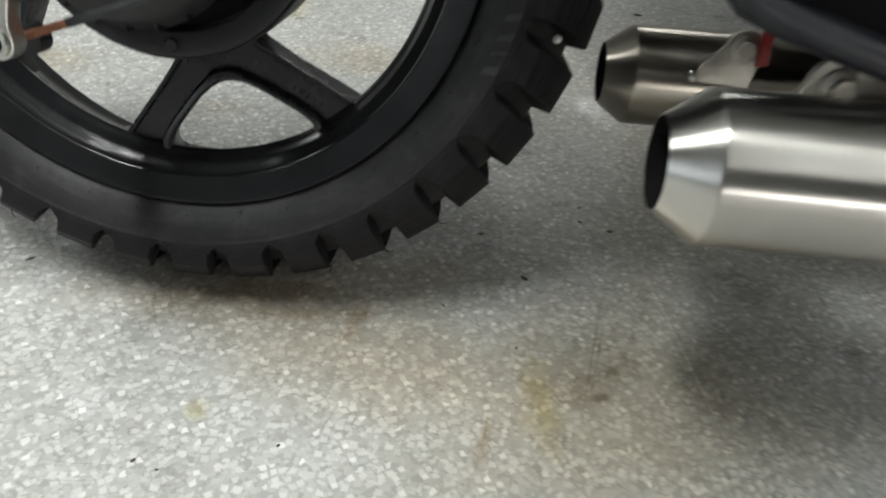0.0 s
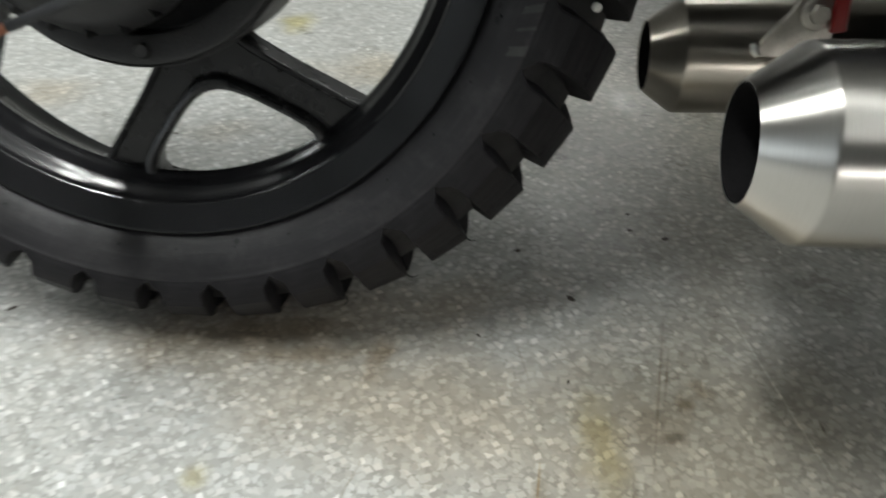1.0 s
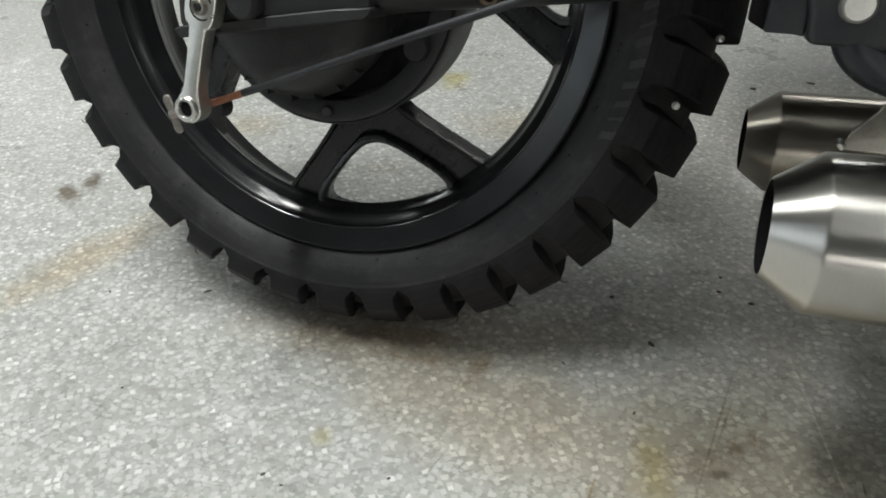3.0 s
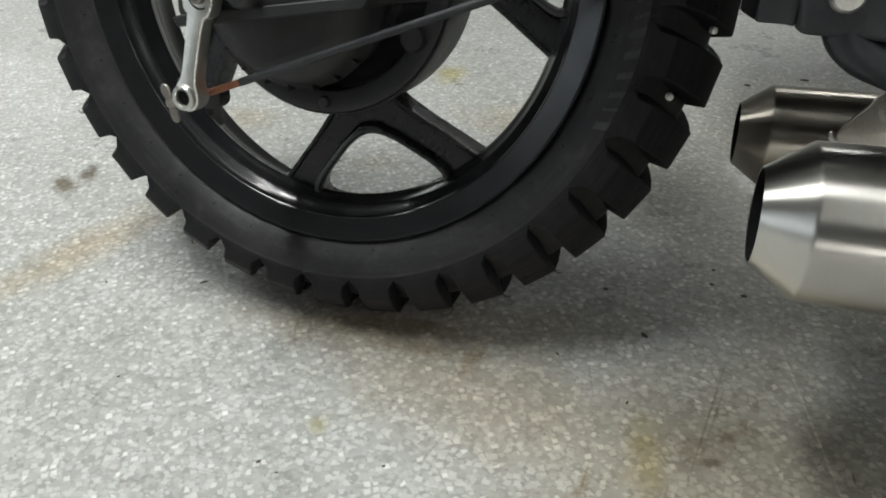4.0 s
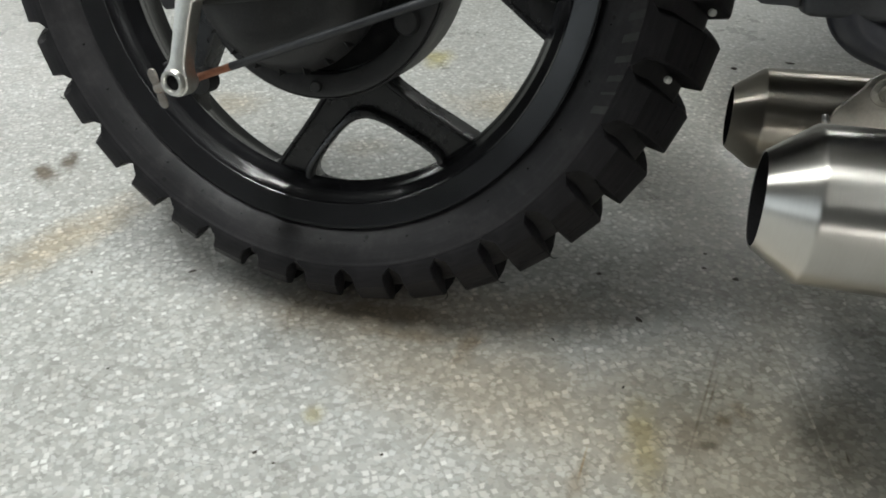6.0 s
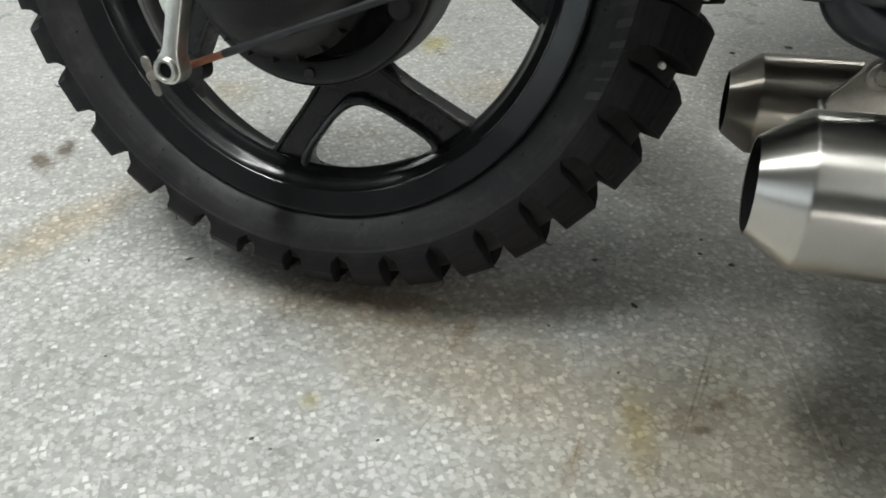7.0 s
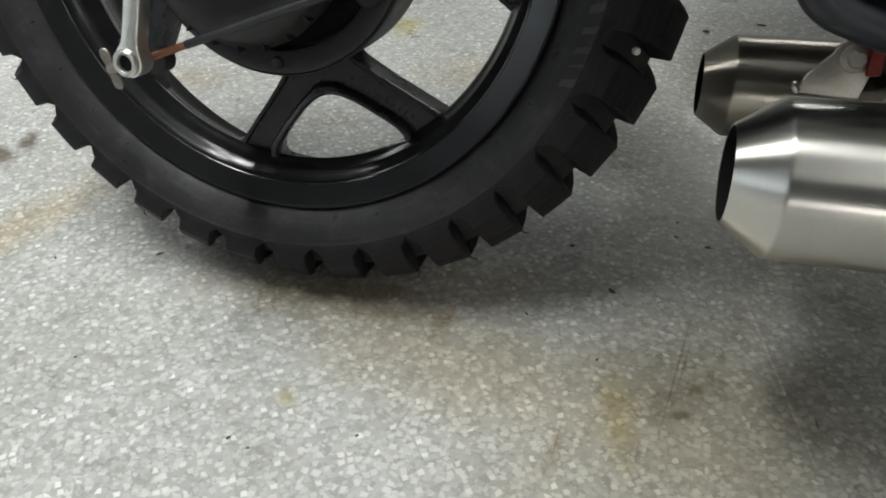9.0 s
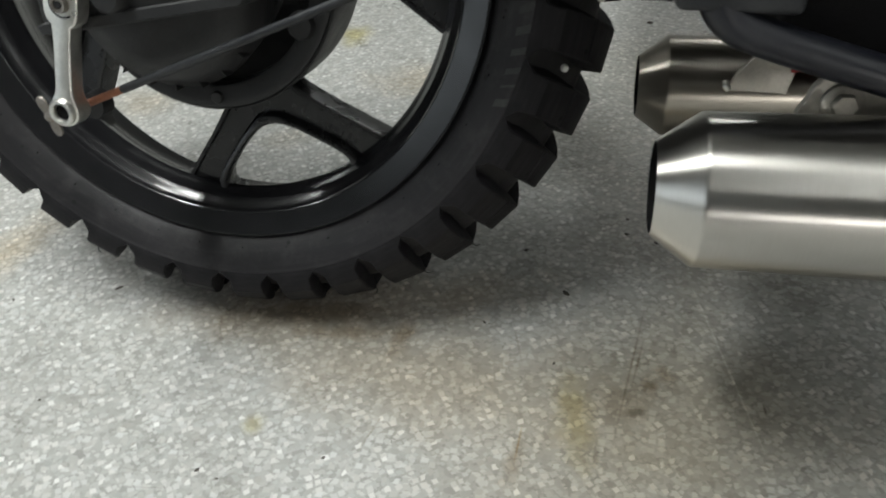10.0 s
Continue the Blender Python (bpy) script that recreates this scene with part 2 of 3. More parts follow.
YEL, BRN, RUST, DRK = (0.80, 0.72, 0.38), (0.55, 0.47, 0.37), (0.88, 0.74, 0.55), (0.35, 0.32, 0.28)
STAINS_AND_SHADE = [  # x, y, half sizes, turn, tint, strength, raggedness
    (0.305, -0.205, 0.022, 0.055, 8, YEL, 0.6, 1.5),
    (0.032, -0.235, 0.013, 0.013, 0, YEL, 0.6, 1.0),
    (-0.029, 0.505, 0.036, 0.045, 0, (0.86, 0.76, 0.3), 0.7, 1.3),
    (0.345, -0.185, 0.034, 0.028, 20, BRN, 0.40, 1.9),
    (0.355, -0.198, 0.012, 0.006, 20, DRK, 0.75, 1.9),
    (0.371, -0.168, 0.009, 0.012, -20, BRN, 0.8, 2.0),
    (0.387, -0.156, 0.010, 0.014, 30, BRN, 0.7, 2.0),
    (0.254, -0.255, 0.012, 0.022, -20, BRN, 0.6, 1.9),
    (0.321, -0.240, 0.004, 0.016, -10, DRK, 0.5, 1.6),
    (0.607, -0.126, 0.017, 0.013, 30, DRK, 0.55, 1.5),
    (0.603, -0.060, 0.0018, 0.013, 8, DRK, 0.9, 0.4),
    (0.464, -0.187, 0.0016, 0.008, 0, DRK, 0.9, 0.4),
    (0.258, -0.236, 0.0014, 0.022, -9, RUST, 1.0, 0.3),
    (0.146, -0.127, 0.012, 0.036, -15, BRN, 0.7, 1.6),
    (-0.440, 0.050, 0.019, 0.034, 45, (0.32, 0.27, 0.21), 1.0, 2.2),
    (-0.424, 0.082, 0.016, 0.030, 20, (0.27, 0.23, 0.18), 1.0, 2.0),
    (-0.33, -0.07, 0.042, 0.16, -25, RUST, 0.7, 1.3),
    (-0.29, 0.28, 0.06, 0.05, 0, RUST, 0.45, 1.3),
    (-0.06, 0.2, 0.05, 0.03, 10, RUST, 0.25, 1.2),
    (0.10, 0.36, 0.10, 0.06, 0, RUST, 0.5, 1.4),
    # broad warm tint: warmer light on the far floor, put into its colour
    (0.58, 0.28, 0.34, 0.36, 0, (0.97, 0.91, 0.79), 0.9, 0.9),
    (0.02, -0.12, 0.14, 0.04, 0, BRN, 0.35, 1.4),
    (0.40, 0.0, 0.14, 0.10, 0, BRN, 0.3, 1.5),
    (0.24, -0.27, 0.1, 0.06, 0, BRN, 0.22, 1.5),
    (0.17, -0.17, 0.20, 0.09, -8, (0.83, 0.74, 0.63), 0.8, 1.2),
    (0.40, -0.20, 0.20, 0.16, 20, (0.85, 0.77, 0.65), 0.7, 1.3),
    (0.05, -0.105, 0.10, 0.02, 5, BRN, 0.5, 1.3),
    # brown dirt, with the brown tone of the tyre's shadow painted in
    (0.10, -0.085, 0.24, 0.055, 8, (0.90, 0.79, 0.68), 0.8, 1.3),
    (0.095, -0.128, 0.07, 0.012, 4, BRN, 0.6, 1.9),
    # broad grime that also paints the lower-right floor's shade darker
    (0.33, -0.22, 0.24, 0.14, 0, (0.85, 0.82, 0.77), 0.85, 1.1),
    (-0.30, 0.21, 0.02, 0.006, 30, DRK, 0.5, 1.3),
    (0.356, -0.151, 0.0016, 0.097, -15, (0.6, 0.55, 0.5), 0.7, 0.25),
    (0.441, -0.140, 0.0015, 0.125, 9, (1.5, 1.52, 1.54), 0.7, 0.7),
    (0.363, -0.144, 0.0016, 0.038, -16, (0.55, 0.5, 0.45), 0.7, 0.25),
    (0.134, -0.236, 0.0016, 0.025, -22, (0.7, 0.66, 0.6), 0.6, 0.25),
    (0.255, -0.130, 0.0016, 0.030, 11, (0.6, 0.55, 0.5), 0.5, 0.25),
]

RUBBER = worn_rubber("worn_black_rubber", 0.52, 0.38, 0.26)
TREAD = worn_rubber("matt_tread_rubber", 0.60, 0.17, 0.08)
BLACK = grained("gloss_black_paint", (0.010, 0.010, 0.0112), 0.20, spec=0.64, fine=900, coarse=40, vary=0.3, bump=0.02, dust=0.012, wear=0.05)
SATIN = grained("satin_black_paint", (0.012, 0.012, 0.013), 0.29, spec=0.55, fine=700, coarse=40, vary=0.25, bump=0.012, dust=0.01, dust_color=(0.1, 0.1, 0.1), wear=0.07)
CAST = grained("dirty_black_casting", (0.016, 0.016, 0.017), 0.5, spec=0.45, fine=500, coarse=35, vary=0.4, bump=0.3, dust=0.10, dust_color=(0.12, 0.12, 0.12))
GREY = grained("dark_grey_powder_coat", (0.013, 0.0145, 0.018), 0.5, fine=600, coarse=30, vary=0.25, bump=0.2, dust=0.08)
ALU = grained("cast_aluminium", (0.80, 0.79, 0.75), 0.36, metal=1.0, fine=500, coarse=60, vary=0.12, bump=0.15, dust=0.25, dust_color=(0.35, 0.32, 0.27))
ZINC = grained("dull_zinc_steel", (0.30, 0.275, 0.25), 0.42, metal=1.0, fine=500, coarse=90, vary=0.25, bump=0.2, dust=0.3, dust_color=(0.16, 0.11, 0.07))
RUSTY = grained("rusty_steel", (0.24, 0.092, 0.048), 0.75, fine=600, coarse=120, vary=0.35, bump=0.4)
RUSTED = grained("rust_spotted_steel", (0.16, 0.12, 0.09), 0.5, metal=1.0, fine=500, coarse=90, vary=0.35, bump=0.2, dust=0.3, dust_color=(0.10, 0.05, 0.03))
STEEL = brushed_steel("brushed_stainless_steel", (1.0, 1.0, 1.0))
# darker, warmer copy of STEEL for the far silencer
TINTED = brushed_steel("darker_warm_steel", (0.70, 0.67, 0.62), 0.0, 0.75)
DULL = grained("dull_stainless_steel", (0.50, 0.475, 0.43), 0.47, metal=1.0, fine=500, coarse=60, vary=0.15, bump=0.1)
SOOT = grained("sooty_pipe_bore", (0.009, 0.0085, 0.009), 0.85, spec=0.08, vary=0.4)
# near-black that stands for shade inside gaps, slots and sockets
HOLLOW = grained("recess_shade_black", (0.013, 0.013, 0.014), 0.7, spec=0.25, vary=0.4)
NAVY = grained("blue_black_paint", (0.009, 0.010, 0.016), 0.40, spec=0.5, fine=600, coarse=30, vary=0.25, bump=0.08, dust=0.04)
RED = grained("red_plastic", (0.30, 0.016, 0.016), 0.4, vary=0.2, bump=0.1)
WHITE = grained("white_paint_mark", (0.75, 0.74, 0.7), 0.6, vary=0.1)
MARK = grained("faded_grey_marking", (0.029, 0.029, 0.030), 0.6, vary=0.3, dust=0.10)
CRUMB = grained("dark_dirt", (0.07, 0.06, 0.05), 0.8, vary=0.4, bump=0.5)
PLASTER = grained("grey_wall_paint", (0.34, 0.34, 0.333), 0.7, fine=200, coarse=2, vary=0.06, bump=0.1)
FLOOR = flecked_floor()


# ---- building helpers ----
def empty(name, m=None):
    e = new(name)
    if m:
        e.matrix_world = m
    return e


def part(name, bm, material, parent=None, label="", m=None, smooth=40):
    bmesh.ops.recalc_face_normals(bm, faces=bm.faces)
    me = bpy.data.meshes.new(name)
    bm.to_mesh(me)
    bm.free()
    me.materials.append(material)
    if smooth:
        for f in me.polygons:
            f.use_smooth = True
        me.set_sharp_from_angle(angle=radians(smooth))
    ob = new(name, me)
    if parent:
        ob.parent = parent
    if m:
        ob.matrix_basis = m
    if label:
        tagged(ob, label)
    return ob


def share(name, ob, parent, m):
    o = new(name, ob.data)
    o.parent = parent
    o.matrix_basis = m
    return o


def box(lo, hi, bevel=0.0, seg=2):
    bm = bmesh.new()
    bmesh.ops.create_cube(bm, size=1)
    for v in bm.verts:
        v.co = Vector([lo[k] + (v.co[k] + 0.5) * (hi[k] - lo[k]) for k in range(3)])
    if bevel:
        bmesh.ops.bevel(bm, geom=list(bm.edges), offset=bevel, segments=seg, affect="EDGES", profile=0.5)
    return bm


def lathe(profile, axis="y", n=96, closed=True):
    """Turn (radius, along) pairs round an axis."""
    bm = bmesh.new()
    rings = []
    for k in range(n):
        a = 2 * math.pi * k / n
        c, s = math.cos(a), math.sin(a)
        rings.append([bm.verts.new((r * c, h, r * s) if axis == "y" else (h, r * c, r * s) if axis == "x" else (r * c, r * s, h)) for r, h in profile])
    last = len(profile) if closed else len(profile) - 1
    for k in range(n):
        p, q = rings[k], rings[(k + 1) % n]
        for i in range(last):
            j = (i + 1) % len(profile)
            bm.faces.new((p[i], p[j], q[j], q[i]))
    return bm


def disc_stack(profile, axis="y", n=48):
    """A solid turned body: open profile from axis to axis."""
    bm = lathe([(max(r, 1e-5), h) for r, h in profile], axis, n, closed=False)
    bmesh.ops.remove_doubles(bm, verts=bm.verts, dist=1e-4)
    return bm


def tube(points, radius, n=14, steps=8):
    """A round bar along a smooth line through the points; radius may be a list."""
    pts = [Vector(p) for p in points]
    rad = radius if isinstance(radius, (list, tuple)) else [radius] * len(pts)
    line, rr = [], []
    for k in range(len(pts) - 1):
        p0, p1, p2, p3 = pts[max(k - 1, 0)], pts[k], pts[k + 1], pts[min(k + 2, len(pts) - 1)]
        for i in range(steps):
            t = i / steps
            line.append(0.5 * (2 * p1 + (p2 - p0) * t + (2 * p0 - 5 * p1 + 4 * p2 - p3) * t * t + (3 * p1 - p0 - 3 * p2 + p3) * t ** 3))
            rr.append(rad[k] + (rad[k + 1] - rad[k]) * t)
    line.append(pts[-1])
    rr.append(rad[-1])
    bm = bmesh.new()
    up = Vector((0, 1, 0.01))
    rings = []
    for k, p in enumerate(line):
        d = (line[min(k + 1, len(line) - 1)] - line[max(k - 1, 0)]).normalized()
        u = d.cross(up).normalized()
        w = d.cross(u)
        rings.append([bm.verts.new(p + rr[k] * (math.cos(2 * math.pi * a / n) * u + math.sin(2 * math.pi * a / n) * w)) for a in range(n)])
    for a, b in zip(rings, rings[1:]):
        for k in range(n):
            bm.faces.new((a[k], a[(k + 1) % n], b[(k + 1) % n], b[k]))
    bm.faces.new(rings[0])
    bm.faces.new(rings[-1])
    return bm


def plate(outline, y0, y1, bevel=0.0, seg=2):
    """An (x, z) outline as a plate between two y."""
    bm = bmesh.new()
    f = bm.faces.new([bm.verts.new((x, y0, z)) for x, z in outline])
    r = bmesh.ops.extrude_face_region(bm, geom=[f])
    bmesh.ops.translate(bm, verts=[v for v in r["geom"] if isinstance(v, bmesh.types.BMVert)], vec=(0, y1 - y0, 0))
    if bevel:
        bmesh.ops.recalc_face_normals(bm, faces=bm.faces)
        bmesh.ops.bevel(bm, geom=list(bm.edges), offset=bevel, segments=seg, affect="EDGES", profile=0.5, clamp_overlap=True)
    return bm


def hexagon(r, h, bevel=0.0008):
    """A hexagonal bolt head along y, its face towards minus y."""
    return plate([(r * math.cos(radians(60 * k)), r * math.sin(radians(60 * k))) for k in range(6)], 0, -h, bevel, 1)


def arc(cx, cz, r, a0, a1, n):
    return [(cx + r * math.cos(radians(a0 + (a1 - a0) * k / n)), cz + r * math.sin(radians(a0 + (a1 - a0) * k / n))) for k in range(n + 1)]


# ---- the room ----
bm = bmesh.new()
bmesh.ops.create_grid(bm, x_segments=1, y_segments=1, size=6)
floor = tagged(part("floor", bm, FLOOR), "grey flecked vinyl workshop floor with yellow and brown stains", "floor", kind="structure")
for nm, lo, hi in (("wall_north", (-6.1, 6.0, 0), (6.1, 6.15, CEIL)),
                   ("wall_east", (6.0, -6.0, 0), (6.15, 6.0, CEIL))):
    tagged(part(nm, box(lo, hi), PLASTER, smooth=0), "plain grey painted workshop wall", "wall", kind="structure")
# assumed low window; its glowing sheet gives the silencer a thin bright line
SILL, HEAD, W0, W1 = 0.25, 0.95, 1.0, 5.6
bm = box((-6.1, -6.15, 0), (W0, -6.0, CEIL))
for lo, hi in (((W1, -6.15, 0), (6.1, -6.0, CEIL)), ((W0, -6.15, 0), (W1, -6.0, SILL)), ((W0, -6.15, HEAD), (W1, -6.0, CEIL))):
    extra = box(lo, hi)
    me = bpy.data.meshes.new("piece")
    extra.to_mesh(me)
    extra.free()
    bm.from_mesh(me)
    bpy.data.meshes.remove(me)
tagged(part("wall_south", bm, PLASTER, smooth=0), "plain grey painted workshop wall with an added low window", "wall", kind="structure")
win = tagged(empty("added_window_1", pose(0, -6.08, 0)), "unseen long low window, added for a bright line on the silencer", "window", kind="structure")
for lo, hi in (((W0, -0.03, SILL), (W1, 0.03, SILL + 0.04)), ((W0, -0.03, HEAD - 0.04), (W1, 0.03, HEAD)), ((W0, -0.03, SILL + 0.04), (W0 + 0.04, 0.03, HEAD - 0.04)),
               ((W1 - 0.04, -0.03, SILL + 0.04), (W1, 0.03, HEAD - 0.04)), ((3.27, -0.03, SILL + 0.04), (3.33, 0.03, HEAD - 0.04))):
    part("window_frame", box(lo, hi, 0.004), ALU, win)
# assumed west window, added for cool fill and a reflection on the rim
WY0, WY1, WZ0, WZ1 = -5.7, -0.6, 0.4, 2.2
low_glow, low_glow_nt, low_glow_b = base("low_window_glow", (0.5, 0.5, 0.5), 1.0)
low_glow_b.inputs["Emission Color"].default_value = (1.0, 0.985, 0.94, 1)
low_glow_b.inputs["Emission Strength"].default_value = 5.0
cool_glow, cool_glow_nt, cool_glow_b = base("cool_window_glow", (0.5, 0.5, 0.5), 1.0)
cool_glow_b.inputs["Emission Color"].default_value = (0.84, 0.94, 1.0, 1)
cool_glow_b.inputs["Emission Strength"].default_value = 1.4
# glowing sheet added behind the low window
tagged(part("backdrop", box((W0 - 0.6, -6.75, -0.2), (W1 + 0.6, -6.7, 1.8)), low_glow, smooth=0), "glowing sheet behind an added window", "daylight", kind="structure")
bm = box((-6.15, -6.0, 0), (-6.0, WY0, CEIL))
for lo, hi in (((-6.15, WY1, 0), (-6.0, 6.0, CEIL)), ((-6.15, WY0, 0), (-6.0, WY1, WZ0)), ((-6.15, WY0, WZ1), (-6.0, WY1, CEIL))):
    extra = box(lo, hi)
    me = bpy.data.meshes.new("piece")
    extra.to_mesh(me)
    extra.free()
    bm.from_mesh(me)
    bpy.data.meshes.remove(me)
tagged(part("wall_west", bm, PLASTER, smooth=0), "plain grey painted workshop wall with an added large window", "wall", kind="structure")
win = tagged(empty("added_window_2", pose(-6.08, 0, 0)), "unseen large window, added for cool light from the left", "window", kind="structure")
for lo, hi in (((-0.03, WY0, WZ0), (0.03, WY1, WZ0 + 0.05)), ((-0.03, WY0, WZ1 - 0.05), (0.03, WY1, WZ1)), ((-0.03, WY0, WZ0 + 0.05), (0.03, WY0 + 0.05, WZ1 - 0.05)),
               ((-0.03, WY1 - 0.05, WZ0 + 0.05), (0.03, WY1, WZ1 - 0.05)), ((-0.03, -2.63, WZ0 + 0.05), (0.03, -2.57, WZ1 - 0.05))):
    part("window_frame", box(lo, hi, 0.004), ALU, win)
# cool glowing sheet added behind the west window
tagged(part("backdrop", box((-6.75, WY0 - 1.0, -0.2), (-6.7, WY1 + 1.0, 3.0)), cool_glow, smooth=0), "glowing sheet behind an added window", "daylight", kind="structure")
tagged(part("ceiling", box((-6.15, -6.15, CEIL), (6.15, 6.15, CEIL + 0.15)), PLASTER, smooth=0), "plain grey painted ceiling", "ceiling", kind="structure")
for lx, ly, ll, lw, watts in LAMPS:
    fit = tagged(empty("ceiling_light", pose(lx, ly, CEIL)), "grey fluorescent batten on the ceiling, inferred or added for light", "ceiling light", "ceiling lights")
    part("housing", box((-ll / 2 - 0.03, -lw / 2, -0.08), (ll / 2 + 0.03, lw / 2, 0), 0.006), PLASTER, fit)

# ---- the motorcycle: local x ahead, y to its far side, z up from the rear axle; it leans on its side stand ----
bike = empty("motorcycle", Matrix.Translation((0, 0, 0.309)) @ Matrix.Rotation(-0.085, 4, "Z") @ Matrix.Rotation(-0.25, 4, "X"))
tagged(bike, "black motorcycle with knobbly tyre and twin steel silencers, leaning", "motorcycle")


# rim
def rim_profile():
    front = [(0.2180, -0.034), (0.2235, -0.0405), (0.2280, -0.0420), (0.2300, -0.0445), (0.2305, -0.0470), (0.2298, -0.0482), (0.2287, -0.0482), (0.2276, -0.0478), (0.2113, -0.0424),
             (0.2102, -0.0420), (0.2095, -0.0412), (0.2088, -0.0390), (0.2080, -0.0374), (0.2048, -0.0340), (0.2016, -0.0305), (0.2004, -0.0285), (0.1990, -0.0240), (0.1968, -0.0205), (0.1948, -0.0178), (0.1942, -0.0158), (0.1950, -0.0135), (0.2055, 0.0040)]
    back = [(0.2085, 0.0100), (0.2120, 0.0180), (0.2140, 0.0300), (0.2150, 0.040), (0.2280, 0.0482), (0.2314, 0.0470), (0.2312, 0.0445), (0.2235, 0.0405), (0.2180, 0.034)]
    return front + back + [(0.2165, 0.010), (0.2160, -0.010)]


wheel = part("rear_wheel", lathe(rim_profile(), n=200), BLACK, bike, "gloss black cast alloy rim", smooth=22)


def wishbone():
    """One forked spoke, pointing along minus z: two channelled legs round a rounded three-cornered window."""
    inner = [(0.1385, 0.0), (0.1390, 0.006), (0.1415, 0.0135), (0.1480, 0.0245), (0.1575, 0.0365), (0.1670, 0.0480), (0.1750, 0.0565), (0.1815, 0.0610), (0.1880, 0.0615), (0.1945, 0.0575), (0.1980, 0.0515), (0.2015, 0.0495)]
    outer = [(0.0900, 0.0), (0.0950, 0.021), (0.1138, 0.0352), (0.1250, 0.0468), (0.1370, 0.0603), (0.1490, 0.0748), (0.1580, 0.0855), (0.1650, 0.0938), (0.1698, 0.1000), (0.1715, 0.1050), (0.1705, 0.1105), (0.1712, 0.1140)]
    lip = [(0.0, -0.0150), (0.015, -0.0190), (0.05, -0.0208), (0.10, -0.0212), (0.165, -0.0206), (0.190, -0.0190), (0.205, -0.0105), (0.235, -0.0100), (0.255, -0.0128), (0.5, -0.0132), (0.840, -0.0134), (0.850, -0.0120),
           (0.862, -0.0120), (0.872, -0.0148), (0.890, -0.0160), (0.950, -0.0160), (0.985, -0.0152), (1.0, -0.0125)]
    bm = bmesh.new()
    for sgn in (1, -1):
        rows = []
        for k, ((r0, t0), (r1, t1)) in enumerate(zip(inner, outer)):
            ring = []
            for f, y in lip:
                if k > len(inner) - 4:
                    y = min(y, -0.0175)
                ring.append(bm.verts.new((sgn * (t0 + (t1 - t0) * f), y, -(r0 + (r1 - r0) * f))))
            for f, y in reversed(lip):
                f = 0.16 + 0.84 * f
                ring.append(bm.verts.new((sgn * (t0 + (t1 - t0) * f), 0.012 + 0.25 * (-0.0195 - y), -(r0 + (r1 - r0) * f))))
            rows.append(ring)
        for a, b in zip(rows, rows[1:]):
            for k in range(len(a)):
                j = (k + 1) % len(a)
                bm.faces.new((a[k], a[j], b[j], b[k]))
        bm.faces.new(rows[-1])
    bmesh.ops.remove_doubles(bm, verts=bm.verts, dist=1e-5)
    return bm


first = None
for k in range(4):
    m = Matrix.Rotation(-radians(15.0 + 90 * k), 4, "Y")
    if first is None:
        first = part("spoke", wishbone(), SATIN, wheel, m=m, smooth=24)
    else:
        share("spoke", first, wheel, m)
# the raised cast marks in two of the channels, as plain bars
for k, sgn in ((0, 1), (1, -1)):
    for i, w in enumerate((0.0026, 0.0040, 0.0022, 0.0036, 0.0044, 0.0020, 0.0030, 0.0038)):
        f = i / 7
        at = Vector((sgn * (0.0375 + 0.0335 * f), -0.0133, -(0.1380 + 0.0296 * f)))
        part("cast_mark", box((-w / 2, -0.0001, -0.0032), (w / 2, 0.001, 0.0032), 0.0004, 1), SATIN, wheel,
             m=Matrix.Rotation(-radians(15.0 + 90 * k), 4, "Y") @ Matrix.Translation(at) @ Matrix.Rotation(sgn * radians(41.5), 4, "Y"))
part("hub", disc_stack([(0.0, 0.05), (0.05, 0.05), (0.094, 0.03), (0.102, 0.022), (0.102, -0.022), (0.094, -0.03), (0.0, -0.03)], n=72), BLACK, wheel)

# tyre: a carcass and its tread blocks
TYRE = [(0.2285, -0.038), (0.2330, -0.0455), (0.2372, -0.0494), (0.2380, -0.0500), (0.2420, -0.0533), (0.2470, -0.0563),
        (0.2530, -0.0591), (0.2580, -0.0605), (0.2600, -0.0609), (0.2606, -0.0614), (0.2612, -0.0614), (0.2618, -0.0610), (0.2640, -0.0608), (0.2654, -0.0597), (0.2668, -0.0565), (0.2715, -0.0505),
        (0.2785, -0.0430), (0.2870, -0.0335), (0.2960, -0.0215), (0.3040, -0.0090), (0.3064, 0.0)]
carcass = TYRE + [(r, -y) for r, y in reversed(TYRE[:-1])] + [(0.226, 0.03), (0.226, -0.03)]
tyre = part("tyre", lathe(carcass, n=180), RUBBER, wheel, "black knobbly dual-sport tyre", smooth=50)


